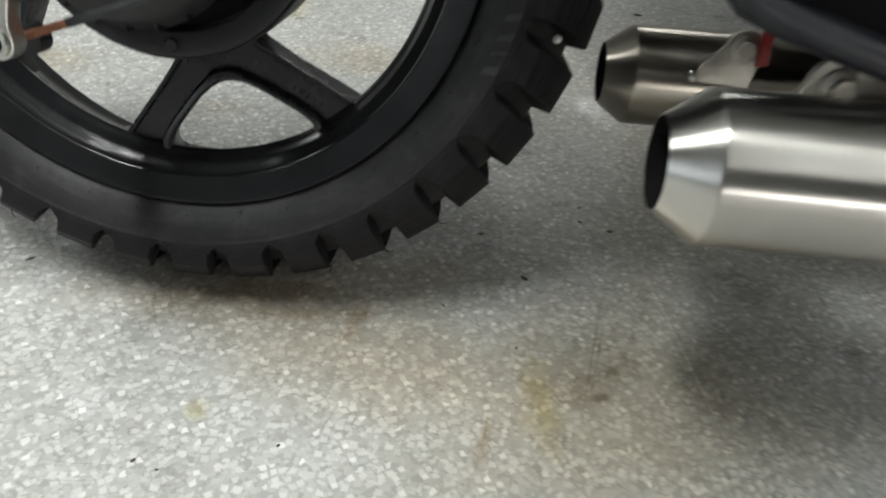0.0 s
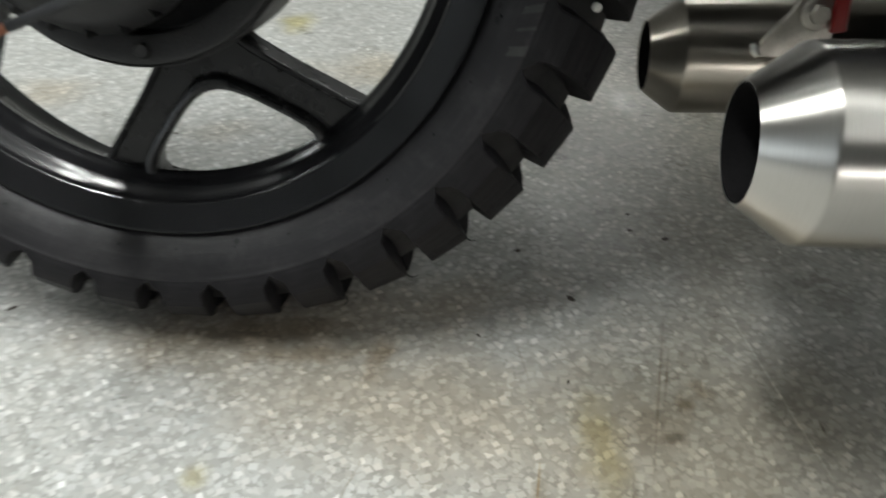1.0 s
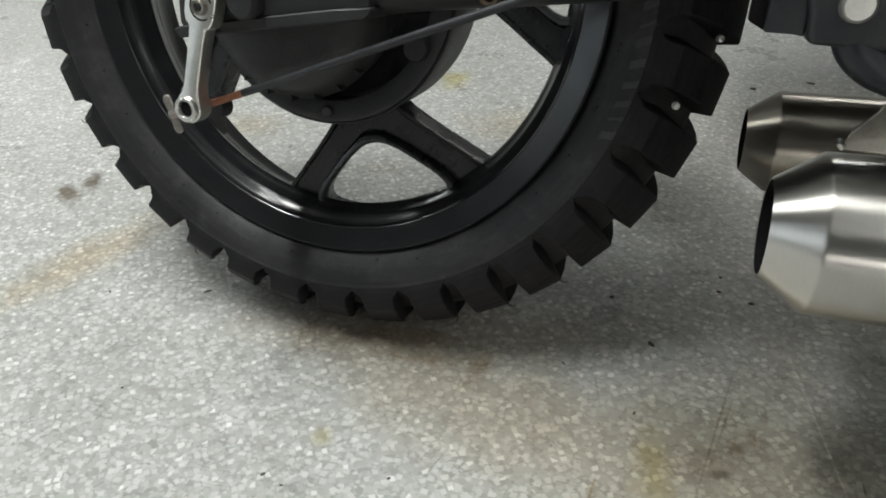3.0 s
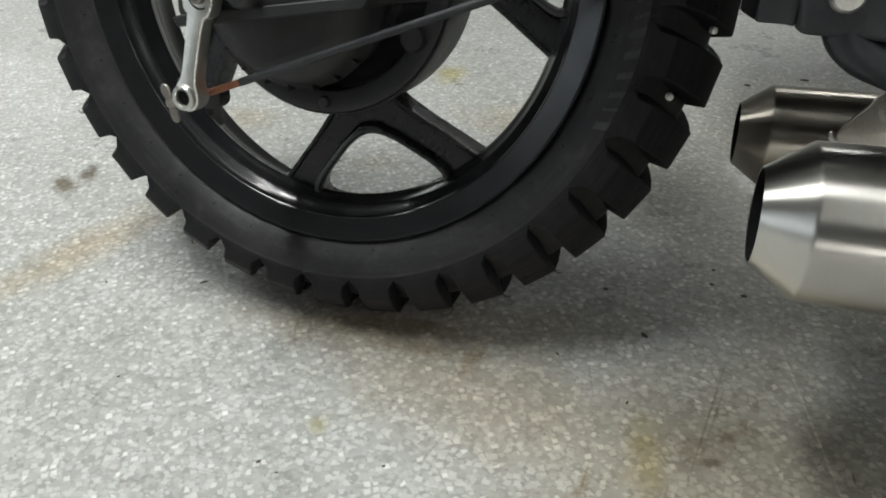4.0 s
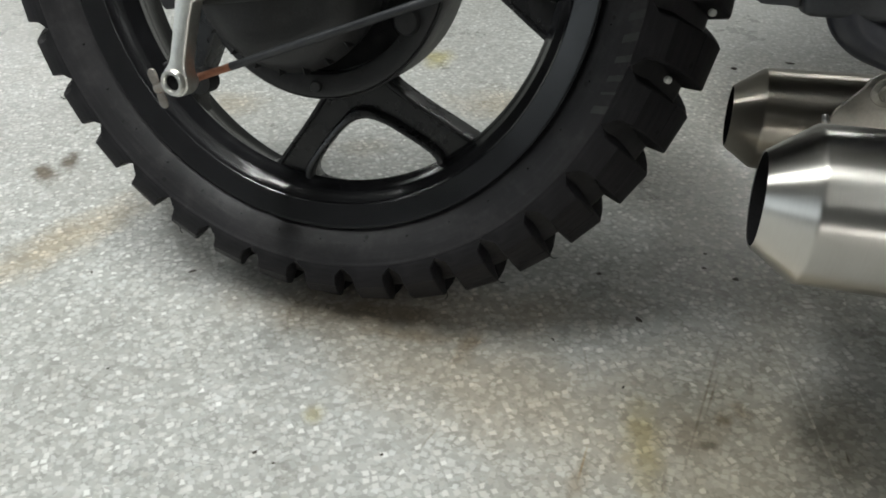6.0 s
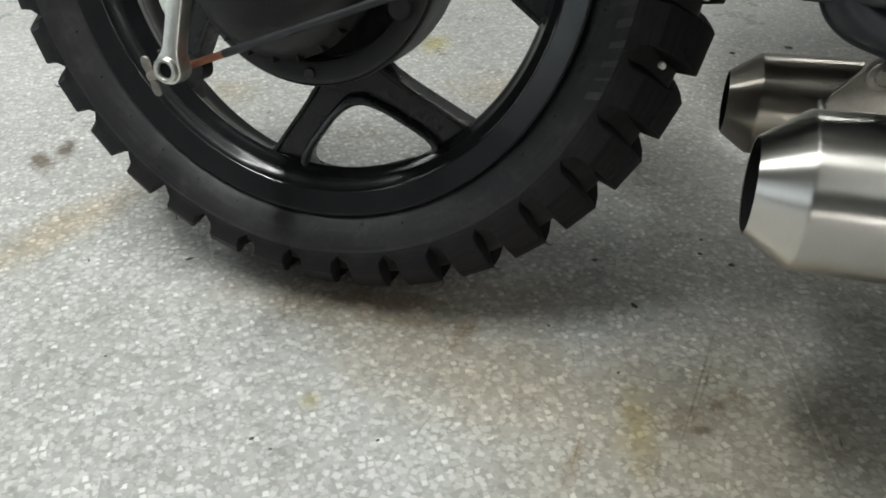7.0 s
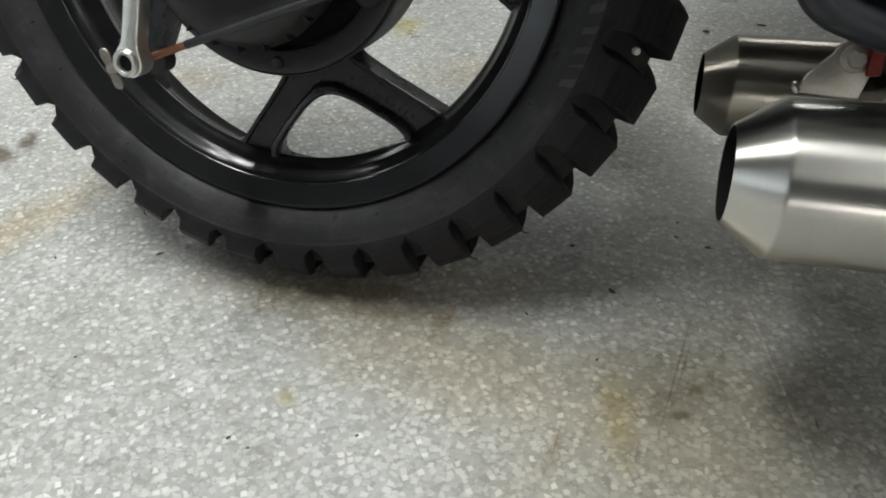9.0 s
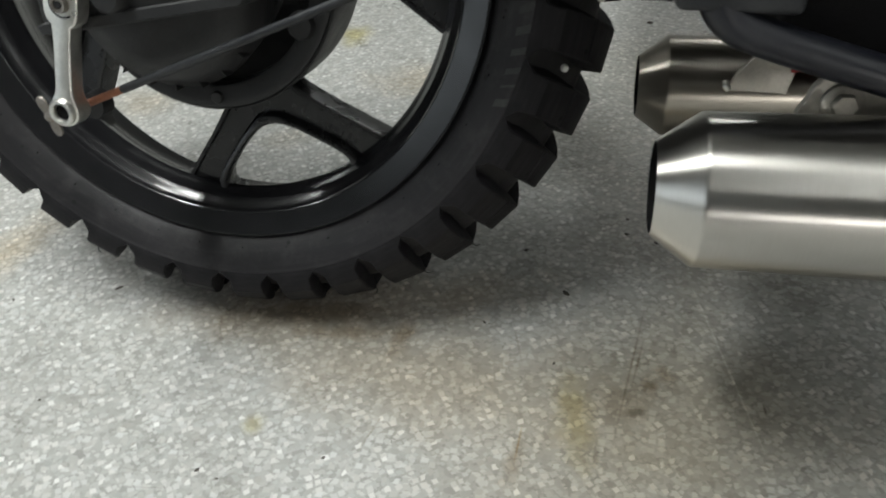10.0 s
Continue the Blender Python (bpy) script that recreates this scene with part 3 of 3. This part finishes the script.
def tread_block(stations, side):
    """A rubber lug from stations across the tread: radius and y of its face and of its foot, and its half angle. It leans towards the crown."""
    bm = bmesh.new()
    cols = []
    for s in (-1, 1):
        lo, hi = [], []
        for r, y, fr, fy, half in stations:
            lean = -65.0 * (y + 0.058)
            for rr, yy, out, g in ((fr, fy, lo, 0.55), (r, y, hi, 0.0)):
                a = radians(s * (half + g) + lean)
                out.append(bm.verts.new((rr * math.sin(a), side * yy, -rr * math.cos(a))))
        cols.append((lo, hi))
    (l0, h0), (l1, h1) = cols
    n = len(stations)
    tops = []
    for k in range(n - 1):
        tops.append(bm.faces.new((h0[k], h0[k + 1], h1[k + 1], h1[k])))
        bm.faces.new((l0[k], l0[k + 1], h0[k + 1], h0[k]))
        bm.faces.new((l1[k], l1[k + 1], h1[k + 1], h1[k]))
    bm.faces.new((l0[0], h0[0], h1[0], l1[0]))
    bm.faces.new((l0[-1], h0[-1], h1[-1], l1[-1]))
    bmesh.ops.recalc_face_normals(bm, faces=bm.faces)
    worn = [e for e in bm.edges if e.is_manifold and e.calc_face_angle(0) > 0.5 and any(f in tops for f in e.link_faces) and min(math.hypot(v.co.x, v.co.z) for v in e.verts) > 0.269]
    bmesh.ops.bevel(bm, geom=worn, offset=0.0009, segments=1, affect="EDGES")
    return bm


LUGS = 36
SHOULDER = [(0.2622, -0.0610, 0.2600, -0.0590, 4.98), (0.2645, -0.0615, 0.2620, -0.0580, 4.72), (0.2668, -0.0618, 0.2640, -0.0565, 4.15), (0.2695, -0.0619, 0.2670, -0.0545, 3.60), (0.2725, -0.0618, 0.2695, -0.0530, 3.25),
            (0.2765, -0.0614, 0.2720, -0.0510, 3.10), (0.2835, -0.0594, 0.2780, -0.0455, 3.05), (0.2915, -0.0517, 0.2840, -0.0400, 3.0), (0.2992, -0.0440, 0.2890, -0.0345, 3.0), (0.3062, -0.0345, 0.2950, -0.0290, 3.0)]
CROWN = [(0.3068, -0.0325, 0.2945, -0.0300, 2.95), (0.3132, -0.0230, 0.2975, -0.0220, 3.0), (0.3187, -0.0120, 0.3020, -0.0110, 3.05), (0.3218, -0.0012, 0.3050, -0.0012, 3.05)]
for stations in (SHOULDER, CROWN):
    for side in (1, -1):
        one = None
        for k in range(LUGS):
            m = Matrix.Rotation(-radians(2.9 + 360 / LUGS * k + random.uniform(-0.12, 0.12)), 4, "Y")
            if one is None:
                one = part("tread_block", tread_block(stations, side), TREAD, wheel, m=m, smooth=14)
            else:
                share("tread_block", one, wheel, m)

# thin rubber hairs left on the edges of a few blocks
for a, r, y, bend in ((-57.3, 0.3180, -0.0120, 0.004), (-66.8, 0.3185, -0.0120, -0.003), (-47.2, 0.3185, -0.0120, 0.003), (-118.6, 0.2960, -0.0470, 0.003), (-150.0, 0.2992, -0.0440, -0.003)):
    c, q = math.cos(radians(a)), math.sin(radians(a))
    u = Vector((c, 0, q))
    v = Vector((-q, 0, c))
    p = u * (r - 0.002) + Vector((0, y, 0))
    part("rubber_hair", tube([p, p + u * 0.004 + v * bend * 0.3, p + u * 0.006 + v * bend, p + u * 0.0065 + v * bend * 1.8], [0.0005, 0.0005, 0.0004, 0.0002], 6, 4), RUBBER, wheel)

# mould vent nubs round the sidewall
nub = None
for k in range(36):
    a = radians(3.1 + 10 * k + random.uniform(-0.3, 0.3))
    m = Matrix.Translation((0.2405 * math.sin(a), -0.0518, -0.2405 * math.cos(a))) @ Matrix.Rotation(-a, 4, "Y") @ Matrix.Rotation(random.uniform(-0.4, 0.4), 4, "Z")
    if nub is None:
        nub = part("vent_nub", disc_stack([(0.0, -0.0020), (0.0004, -0.0019), (0.0005, -0.0010), (0.0008, 0.0004), (0.0, 0.0006)], n=10), SOOT, wheel, m=m)
    else:
        share("vent_nub", nub, wheel, m)

# moulded lettering of the tyre, as plain raised bars
for k, (a, w) in enumerate(((1.0, 2.2), (-2.0, 0.7), (-4.6, 1.9), (-8.0, 2.0), (-11.4, 1.7), (-14.6, 1.6), (-17.2, 0.7), (-20.2, 2.1))):
    bm = bmesh.new()
    rows = []
    for s in (-1, 0, 1):
        edge = []
        for r, y, slant in ((0.2515, -0.0570, 0.0), (0.2515, -0.0591, 0.0), (0.2560, -0.0606, 0.55), (0.2615, -0.0619, 1.1), (0.2615, -0.0595, 1.1)):
            ang = radians(a + s * w * 0.33 + slant - 0.5)
            edge.append(bm.verts.new((r * math.cos(ang), y, r * math.sin(ang))))
        rows.append(edge)
    for p, q in zip(rows, rows[1:]):
        for i in range(4):
            bm.faces.new((p[i], p[i + 1], q[i + 1], q[i]))
    for e in (rows[0], rows[-1]):
        bm.faces.new(e)
    part("moulded_bar", bm, MARK, wheel, "faded grey raised bar on the sidewall", smooth=0)

# white paint dots on the shoulder blocks
for a, r, y in ((-12.5, 0.2922, -0.0490), (-3.0, 0.3066, -0.0335)):
    p = (r * math.cos(radians(a)), y, r * math.sin(radians(a)))
    part("paint_dot", disc_stack([(0.0, -0.0010), (0.0017, -0.0009), (0.0025, -0.0003), (0.0027, 0.003), (0.0, 0.003)], n=16), WHITE, wheel, "dab of white paint",
         m=Matrix.Translation(p) @ Matrix.Rotation(-radians(a), 4, "Y") @ Matrix.Rotation(radians(28), 4, "Z"))

# brake drum with its back plate
drum = part("brake_drum", disc_stack([(0.0, 0.03), (0.100, 0.03), (0.1125, 0.022), (0.1135, 0.018), (0.1150, -0.0405), (0.1146, -0.0440), (0.1138, -0.0445), (0.1134, -0.0425), (0.1126, -0.0425), (0.1122, -0.0462), (0.1100, -0.0470), (0.1060, -0.0462), (0.0965, -0.0452), (0.0945, -0.0440), (0.0935, -0.0200), (0.0, -0.0200)], n=96), CAST, bike)
for a in (-62.0, -37.0):
    part("joint_rib", box((0.0965, -0.0456, -0.0006), (0.1085, -0.0440, 0.0006), 0.0003, 1), CAST, drum, m=Matrix.Rotation(-radians(a), 4, "Y"))
part("inspection_boss", disc_stack([(0.0, -0.0490), (0.0042, -0.0490), (0.0050, -0.048), (0.0054, -0.044), (0.0, -0.044)], n=20), CAST, drum, m=Matrix.Translation((0.006, 0, -0.1035)))
part("inspection_boss", disc_stack([(0.0, -0.051), (0.009, -0.0505), (0.011, -0.048), (0.0115, -0.044), (0.0, -0.044)], n=24), CAST, drum, m=Matrix.Translation((0.084, 0, -0.043)))

# black ring laid in the gap to paint its shade
part("shade_ring", lathe([(0.0700, -0.0300), (0.0925, -0.0300), (0.0925, -0.0270), (0.0700, -0.0270)], n=64), HOLLOW, drum, "black ring painting the shade behind the back plate")

# bevel drive housing
drive = part("final_drive", disc_stack([(0.0, -0.0205), (0.074, -0.0205), (0.077, -0.046), (0.0795, -0.0545), (0.0795, -0.0600), (0.0775, -0.0625), (0.0755, -0.0700), (0.068, -0.081), (0.05, -0.088), (0.0, -0.090)], n=72), CAST, bike, "black cast final drive housing", m=Matrix.Translation((-0.016, 0, -0.013)))
part("casting", plate([(-0.080, -0.034), (-0.072, -0.0405), (0.030, -0.0230), (0.072, -0.0150), (0.076, -0.010), (0.076, 0.060), (-0.080, 0.060)], -0.120, -0.060, 0.004, 3), CAST, drive, m=Matrix.Translation((0.016, 0, 0.013)))
part("flange_rib", plate([(-0.083, -0.0375), (-0.078, -0.0440), (0.074, -0.0175), (0.0785, -0.0125), (0.0785, -0.0090), (0.05, -0.0125), (-0.075, -0.0345)], -0.1235, -0.064, 0.0012, 1), CAST, drive, m=Matrix.Translation((0.016, 0, 0.013)))
part("drain_boss", disc_stack([(0.0, -0.133), (0.010, -0.133), (0.0125, -0.130), (0.013, -0.119), (0.0, -0.119)], n=24), CAST, drive, m=Matrix.Translation((-0.002, 0, 0.0)))
for a in (-39.5, -55.5, -72.5, -89.0, -105.5, -122.0, -138.5):
    part("rib", box((0.0715, -0.0715, -0.0006), (0.0802, -0.0600, 0.0006), 0.0003, 1), CAST, drive, m=Matrix.Rotation(-radians(a), 4, "Y"))
part("swing_arm", tube([(0.045, -0.090, 0.014), (0.12, -0.088, 0.022), (0.22, -0.085, 0.034), (0.40, -0.085, 0.062)], [0.034, 0.031, 0.030, 0.030], 24), CAST, bike, "black tubular swing arm")

# brake lever, rod and wing nut
lever_top, lever_eye = Vector((-0.0455, -0.134, -0.0150)), Vector((-0.0630, -0.131, -0.0925))


def brake_lever():
    d = Vector((lever_eye.x - lever_top.x, 0, lever_eye.z - lever_top.z)).normalized()
    s = Vector((-d.z, 0, d.x))
    L = (lever_eye - lever_top).length
    prof = [(-0.020, 0.0115), (-0.012, 0.0126), (0.0, 0.0128), (0.010, 0.0122), (0.0155, 0.0105), (0.0180, 0.0070), (0.030, 0.0063), (0.045, 0.0062), (L - 0.018, 0.0062), (L - 0.012, 0.0070), (L - 0.007, 0.0094), (L - 0.003, 0.0108), (L, 0.0112), (L + 0.004, 0.0104), (L + 0.008, 0.0078), (L + 0.0104, 0.0040)]
    left = [(lever_top + d * a + s * w) for a, w in prof]
    right = [(lever_top + d * a - s * w) for a, w in reversed(prof)]
    return plate([(p.x, p.z) for p in left + right], -0.140, -0.126, 0.0022, 3)


lever = part("brake_lever", brake_lever(), ALU, bike, "bare aluminium brake lever")
part("clamp_bolt", disc_stack([(0.0, -0.1425), (0.0030, -0.1425), (0.0034, -0.1440), (0.0052, -0.1445), (0.0057, -0.1430), (0.0058, -0.138), (0.0, -0.138)], n=24), ZINC, lever, m=Matrix.Translation((lever_top.x + 0.001, 0, lever_top.z - 0.003)))
slot_at = Matrix.Translation((lever_top.x + 0.001, 0, lever_top.z - 0.003))
# slot and socket are solid dark plates; their shade is only colour
slot = arc(0, 0, 0.0096, 20, 300, 20) + arc(0, 0, 0.0083, 300, 20, 20)
part("clamp_slot", plate(slot, -0.1402, -0.1380), HOLLOW, lever, "dark ring painting the shaded slot round the clamp bolt", m=slot_at)
part("bolt_socket", hexagon(0.0026, 0.0012, 0.0002), HOLLOW, lever, "dark hexagon painting the shaded bolt socket", m=slot_at @ Matrix.Translation((0, -0.1428, 0)))
part("eye_bush", lathe([(0.0058, -0.1425), (0.0066, -0.1440), (0.0086, -0.1440), (0.0098, -0.1425), (0.0098, -0.124), (0.0058, -0.124)], n=28), ALU, lever, m=Matrix.Translation((lever_eye.x, 0, lever_eye.z)))
part("pivot_pin", disc_stack([(0.0, -0.1412), (0.0030, -0.1412), (0.0060, -0.1405), (0.0060, -0.122), (0.0, -0.122)], n=20), SOOT, lever, m=Matrix.Translation((lever_eye.x, 0, lever_eye.z)))
part("cam_shaft", disc_stack([(0.0, -0.132), (0.012, -0.131), (0.013, -0.060), (0.0, -0.060)], n=24), CAST, lever, m=Matrix.Translation((lever_top.x, 0, lever_top.z + 0.004)))

rod_a, rod_b = Vector((-0.062, -0.1165, -0.0935)), Vector((0.30, -0.1165, 0.052))
rod = part("brake_rod", tube([rod_a.lerp(rod_b, 0.09), rod_a.lerp(rod_b, 0.3), rod_a.lerp(rod_b, 0.65), rod_b], 0.0031, 12, 4), GREY, bike, "dark grey steel brake rod")
part("rusty_thread", tube([rod_a + (rod_a - rod_b) * 0.09, rod_a, rod_a.lerp(rod_b, 0.093)], 0.0028, 12, 3), RUSTY, rod, "bare rusty threaded end")
part("barrel", tube([(lever_eye.x + 0.001, -0.112, lever_eye.z - 0.004), (lever_eye.x + 0.001, -0.098, lever_eye.z - 0.004)], 0.0100, 18, 2), CAST, rod, "dirty steel barrel")
d = (rod_b - rod_a).normalized()
nut_at = Vector((-0.0960, -0.1165, -0.1055))
wing = part("wing_nut", tube([nut_at - d * 0.002, nut_at + d * 0.008], [0.0036, 0.0048], 16, 2), ZINC, rod, "rusty steel wing nut")
for turn in (0, 180):
    bm = plate([(0.002, -0.0030), (0.008, -0.0046), (0.0135, -0.0050), (0.0170, -0.0036), (0.0185, 0.0), (0.0170, 0.0036), (0.0135, 0.0050), (0.008, 0.0046), (0.002, 0.0030)], -0.0013, 0.0013, 0.0009, 1)
    part("wing", bm, ZINC, wing, m=Matrix.Translation(nut_at) @ Matrix.Rotation(radians(69 + turn), 4, "Y") @ Matrix.Scale(0.88, 4))
part("clevis", lathe([(0.0034, -0.113), (0.0060, -0.113), (0.0072, -0.1115), (0.0072, -0.096), (0.0034, -0.096)], n=24), RUSTED, rod, "dull rusty clevis", m=Matrix.Translation((0.157, 0, 0.0035)))


# silencers
def silencer(mouth, ahead, steel, label):
    d = Vector(ahead).normalized()
    m = Matrix.Translation(mouth) @ d.to_track_quat("X", "Z").to_matrix().to_4x4()
    R0, R1, L = 0.0295, 0.0475, 0.0255
    body = part("silencer", lathe([(R0 - 0.0002, 0.0), (R0, 0.0002), (R0 + 0.0004, 0.0007), (R1 - 0.0009, L - 0.0012), (R1 - 0.0002, L), (R1, L + 0.0014), (R1, 0.36), (0.02, 0.41), (0.02, 0.40), (R1 - 0.002, 0.35), (R1 - 0.002, L), (R0 - 0.0009, 0.0003)], "x", 128),
                steel, bike, label, m=m, smooth=30)
    part("bore", lathe([(R0 - 0.0011, 0.0004), (R0 - 0.0011, 0.30), (R0 - 0.0021, 0.30), (R0 - 0.0021, 0.0004)], "x", 64), SOOT, body, "soot-black inner pipe")
    return body, m


def hanger(body, m, place, dome, spread, drop, label, strap=True):
    """A thick welded tab with a strap ahead and a hexagon bolt, at a place of the bike's frame."""
    loc = m.inverted() @ Matrix.Translation(place)
    tail = [(0.034, 0.006), (0.075, -0.006), (0.075, -0.014), (0.03, -drop * 0.62), (0.014, -drop)] if strap else [(dome * 0.95, -dome * 0.5), (0.012, -drop)]
    tab = [(-spread, -drop), (-spread * 0.80, -drop * 0.50), (-dome * 0.98, dome * 0.15)] + arc(0, 0, dome, 165, 40 if strap else 0, 8) + tail
    part("hanger_tab", plate(tab, -0.003, 0.003, 0.0022, 3), DULL, body, label, m=loc)
    part("washer", disc_stack([(0.0, -0.0065), (0.0110, -0.0065), (0.0122, -0.0055), (0.0122, -0.002), (0.0, -0.002)], n=28), DULL, body, m=loc)
    part("bolt_head", hexagon(0.0078, 0.006), DULL, body, m=loc @ Matrix.Translation((0, -0.006, 0)))
    bead = [(-spread - 0.001, -0.001, -drop + 0.009), (-spread, -0.003, -drop + 0.005), (-spread + 0.003, -0.004, -drop + 0.001)]
    part("weld_bead", tube(bead, [0.0026, 0.0034, 0.0026], 8, 4), ALU, body, "bright weld bead", m=loc)


near, near_m = silencer((0.3463, -0.1487, -0.1088), (0.999, -0.010, 0.042), STEEL, "brushed stainless steel silencer with a conical tip")
far, far_m = silencer((0.3520, 0.1456, -0.1225), (0.999, 0.005, 0.048), TINTED, "darker warm-toned steel silencer with a conical tip")
hanger(near, near_m, (0.4500, -0.1170, -0.0570), 0.0195, 0.036, 0.036, "stainless steel hanger tab")
hanger(far, far_m, (0.4665, 0.1010, -0.0762), 0.0170, 0.040, 0.034, "stainless steel hanger tab", False)

# footrest bracket, frame tube and underside
peg = part("footrest_bracket", plate([(0.3440, -0.0040), (0.4100, -0.0040), (0.4100, 0.080), (0.3360, 0.080), (0.3360, 0.030), (0.3420, 0.012)], -0.150, -0.125, 0.004, 3), GREY, bike, "dark grey footrest bracket")
part("bracket_web", plate([(0.3222, -0.0005), (0.3380, -0.0002), (0.3425, -0.0012), (0.3425, 0.080), (0.3205, 0.080)], -0.142, -0.128, 0.0015, 2), GREY, peg)
part("rubber_stop", plate([(0.3135, 0.0045), (0.3225, 0.0), (0.3225, 0.080), (0.3125, 0.080)], -0.136, -0.126, 0.001, 2), SOOT, peg, "black rubber stop")
part("bracket_bolt", disc_stack([(0.0, -0.158), (0.0070, -0.158), (0.0086, -0.156), (0.0090, -0.149), (0.0, -0.149)], n=32), ALU, peg, "bright bolt head", m=Matrix.Translation((0.3625, 0, 0.0175)))
part("frame_tube", tube([(0.3665, -0.138, 0.060), (0.3660, -0.138, 0.020), (0.3685, -0.138, 0.0), (0.3790, -0.138, -0.0115), (0.3950, -0.138, -0.0180), (0.43, -0.138, -0.0275), (0.56, -0.138, -0.0600)], [0.012, 0.012, 0.012, 0.0115, 0.0110, 0.0108, 0.0108], 24), NAVY, bike, "blue-black painted frame tube")
part("red_strap", plate([(0.4740, -0.049), (0.4860, -0.044), (0.4845, -0.066), (0.4870, -0.087), (0.4760, -0.089), (0.4745, -0.068)], 0.088, 0.094, 0.0015, 2), RED, bike, "red plastic strap")
part("engine_casing", box((0.665, -0.12, 0.03), (1.10, 0.20, 0.40), 0.03, 3), SOOT, bike, "black engine casing")
part("under_tray", box((0.425, -0.06, -0.045), (0.66, 0.06, 0.30), 0.015, 3), SOOT, bike, "black under-tray")
# far-side case out of view, added to block lamp light
CASE = [(0.19, 0.44), (0.23, 0.40), (0.70, 0.40), (0.74, 0.44), (0.74, 0.58), (0.70, 0.62), (0.24, 0.62), (0.19, 0.57)]
part("unseen_case", plate(CASE, 0.203, 0.34, 0.02, 3), SOOT, bike, "unseen black case, added to block light")
# unseen block and board, added only to cast the lower-right floor shadow
SHADE_BLOCK = [(0.10, 0.42), (0.115, 0.405), (0.185, 0.405), (0.20, 0.42), (0.20, 0.53), (0.185, 0.545), (0.115, 0.545), (0.10, 0.53)]
shade_block = part("unseen_case", plate(SHADE_BLOCK, -0.312, -0.203, 0.015, 3), SOOT, bike, "unseen black block, added to shade the lower-right floor")
part("shade_board", box((0.105, -0.66, 0.405), (0.20, -0.475, 0.43), 0.006), SOOT, shade_block)
part("shade_board_stay", tube([(0.19, -0.30, 0.43), (0.19, -0.48, 0.418)], 0.004, 10, 2), SOOT, shade_block)
# unseen roll, added so that its shadow darkens the floor on the right
part("shade_roll", disc_stack([(0.0, -0.43), (0.095, -0.425), (0.120, -0.410), (0.130, -0.38), (0.130, 0.38), (0.120, 0.410), (0.095, 0.425), (0.0, 0.43)], n=40), SOOT, bike, "unseen black roll across the tail, added to shade the floor",
     m=Matrix.Translation((0.215, 0, 0.735)))
# seat and tail are out of view; outline chosen for the shadow they cast
part("tail", plate([(0.05, 0.47), (0.10, 0.42), (0.75, 0.42), (0.75, 0.56), (0.55, 0.55), (0.40, 0.60), (0.12, 0.62), (0.05, 0.56)], -0.06, 0.20, 0.03, 3), SOOT, bike, "black seat and tail")


# ---- crumbs of dirt on the floor ----
def crumb(x, y, size, turn, long=1.6):
    bm = bmesh.new()
    bmesh.ops.create_icosphere(bm, subdivisions=2, radius=1)
    for v in bm.verts:
        k = 1 + 0.45 * noise.noise(v.co * 2.1 + Vector((x * 50, y * 50, 0)))
        v.co = Vector((v.co.x * size * long * k, v.co.y * size * k, (v.co.z * 0.30 + 0.26) * size * k))
    ob = part("dirt_crumb", bm, CRUMB, m=pose(x, y, 0, 0, 0, turn))
    return tagged(ob, "small dark crumb of dirt on the flecked floor", "dirt", "dirt crumbs on the floor")


for x, y, size, turn, long in ((-0.16, -0.086, 0.0024, 40, 3.2), (0.260, 0.0, 0.0034, 10, 1.2), (0.301, -0.061, 0.0042, -45, 1.6), (0.450, 0.561, 0.0065, -20, 1.3),
                               (0.541, 0.601, 0.0052, -10, 2.2), (-0.169, -0.227, 0.0017, 20, 1.5), (0.399, 0.021, 0.0040, 0, 1.4), (0.368, 0.033, 0.0034, 0, 1.3),
                               (0.371, 0.058, 0.003, 30, 1.2), (-0.264, -0.110, 0.0014, -50, 3.0), (-0.001, -0.282, 0.0022, 40, 1.6), (0.018, -0.288, 0.0015, 10, 1.5),
                               (0.222, -0.105, 0.0016, -50, 2.5), (0.288, -0.150, 0.0016, 60, 2.0), (0.10, -0.262, 0.0018, 30, 1.4), (-0.11, 0.19, 0.003, 20, 1.4)):
    crumb(x, y, size * 0.62, turn, long)
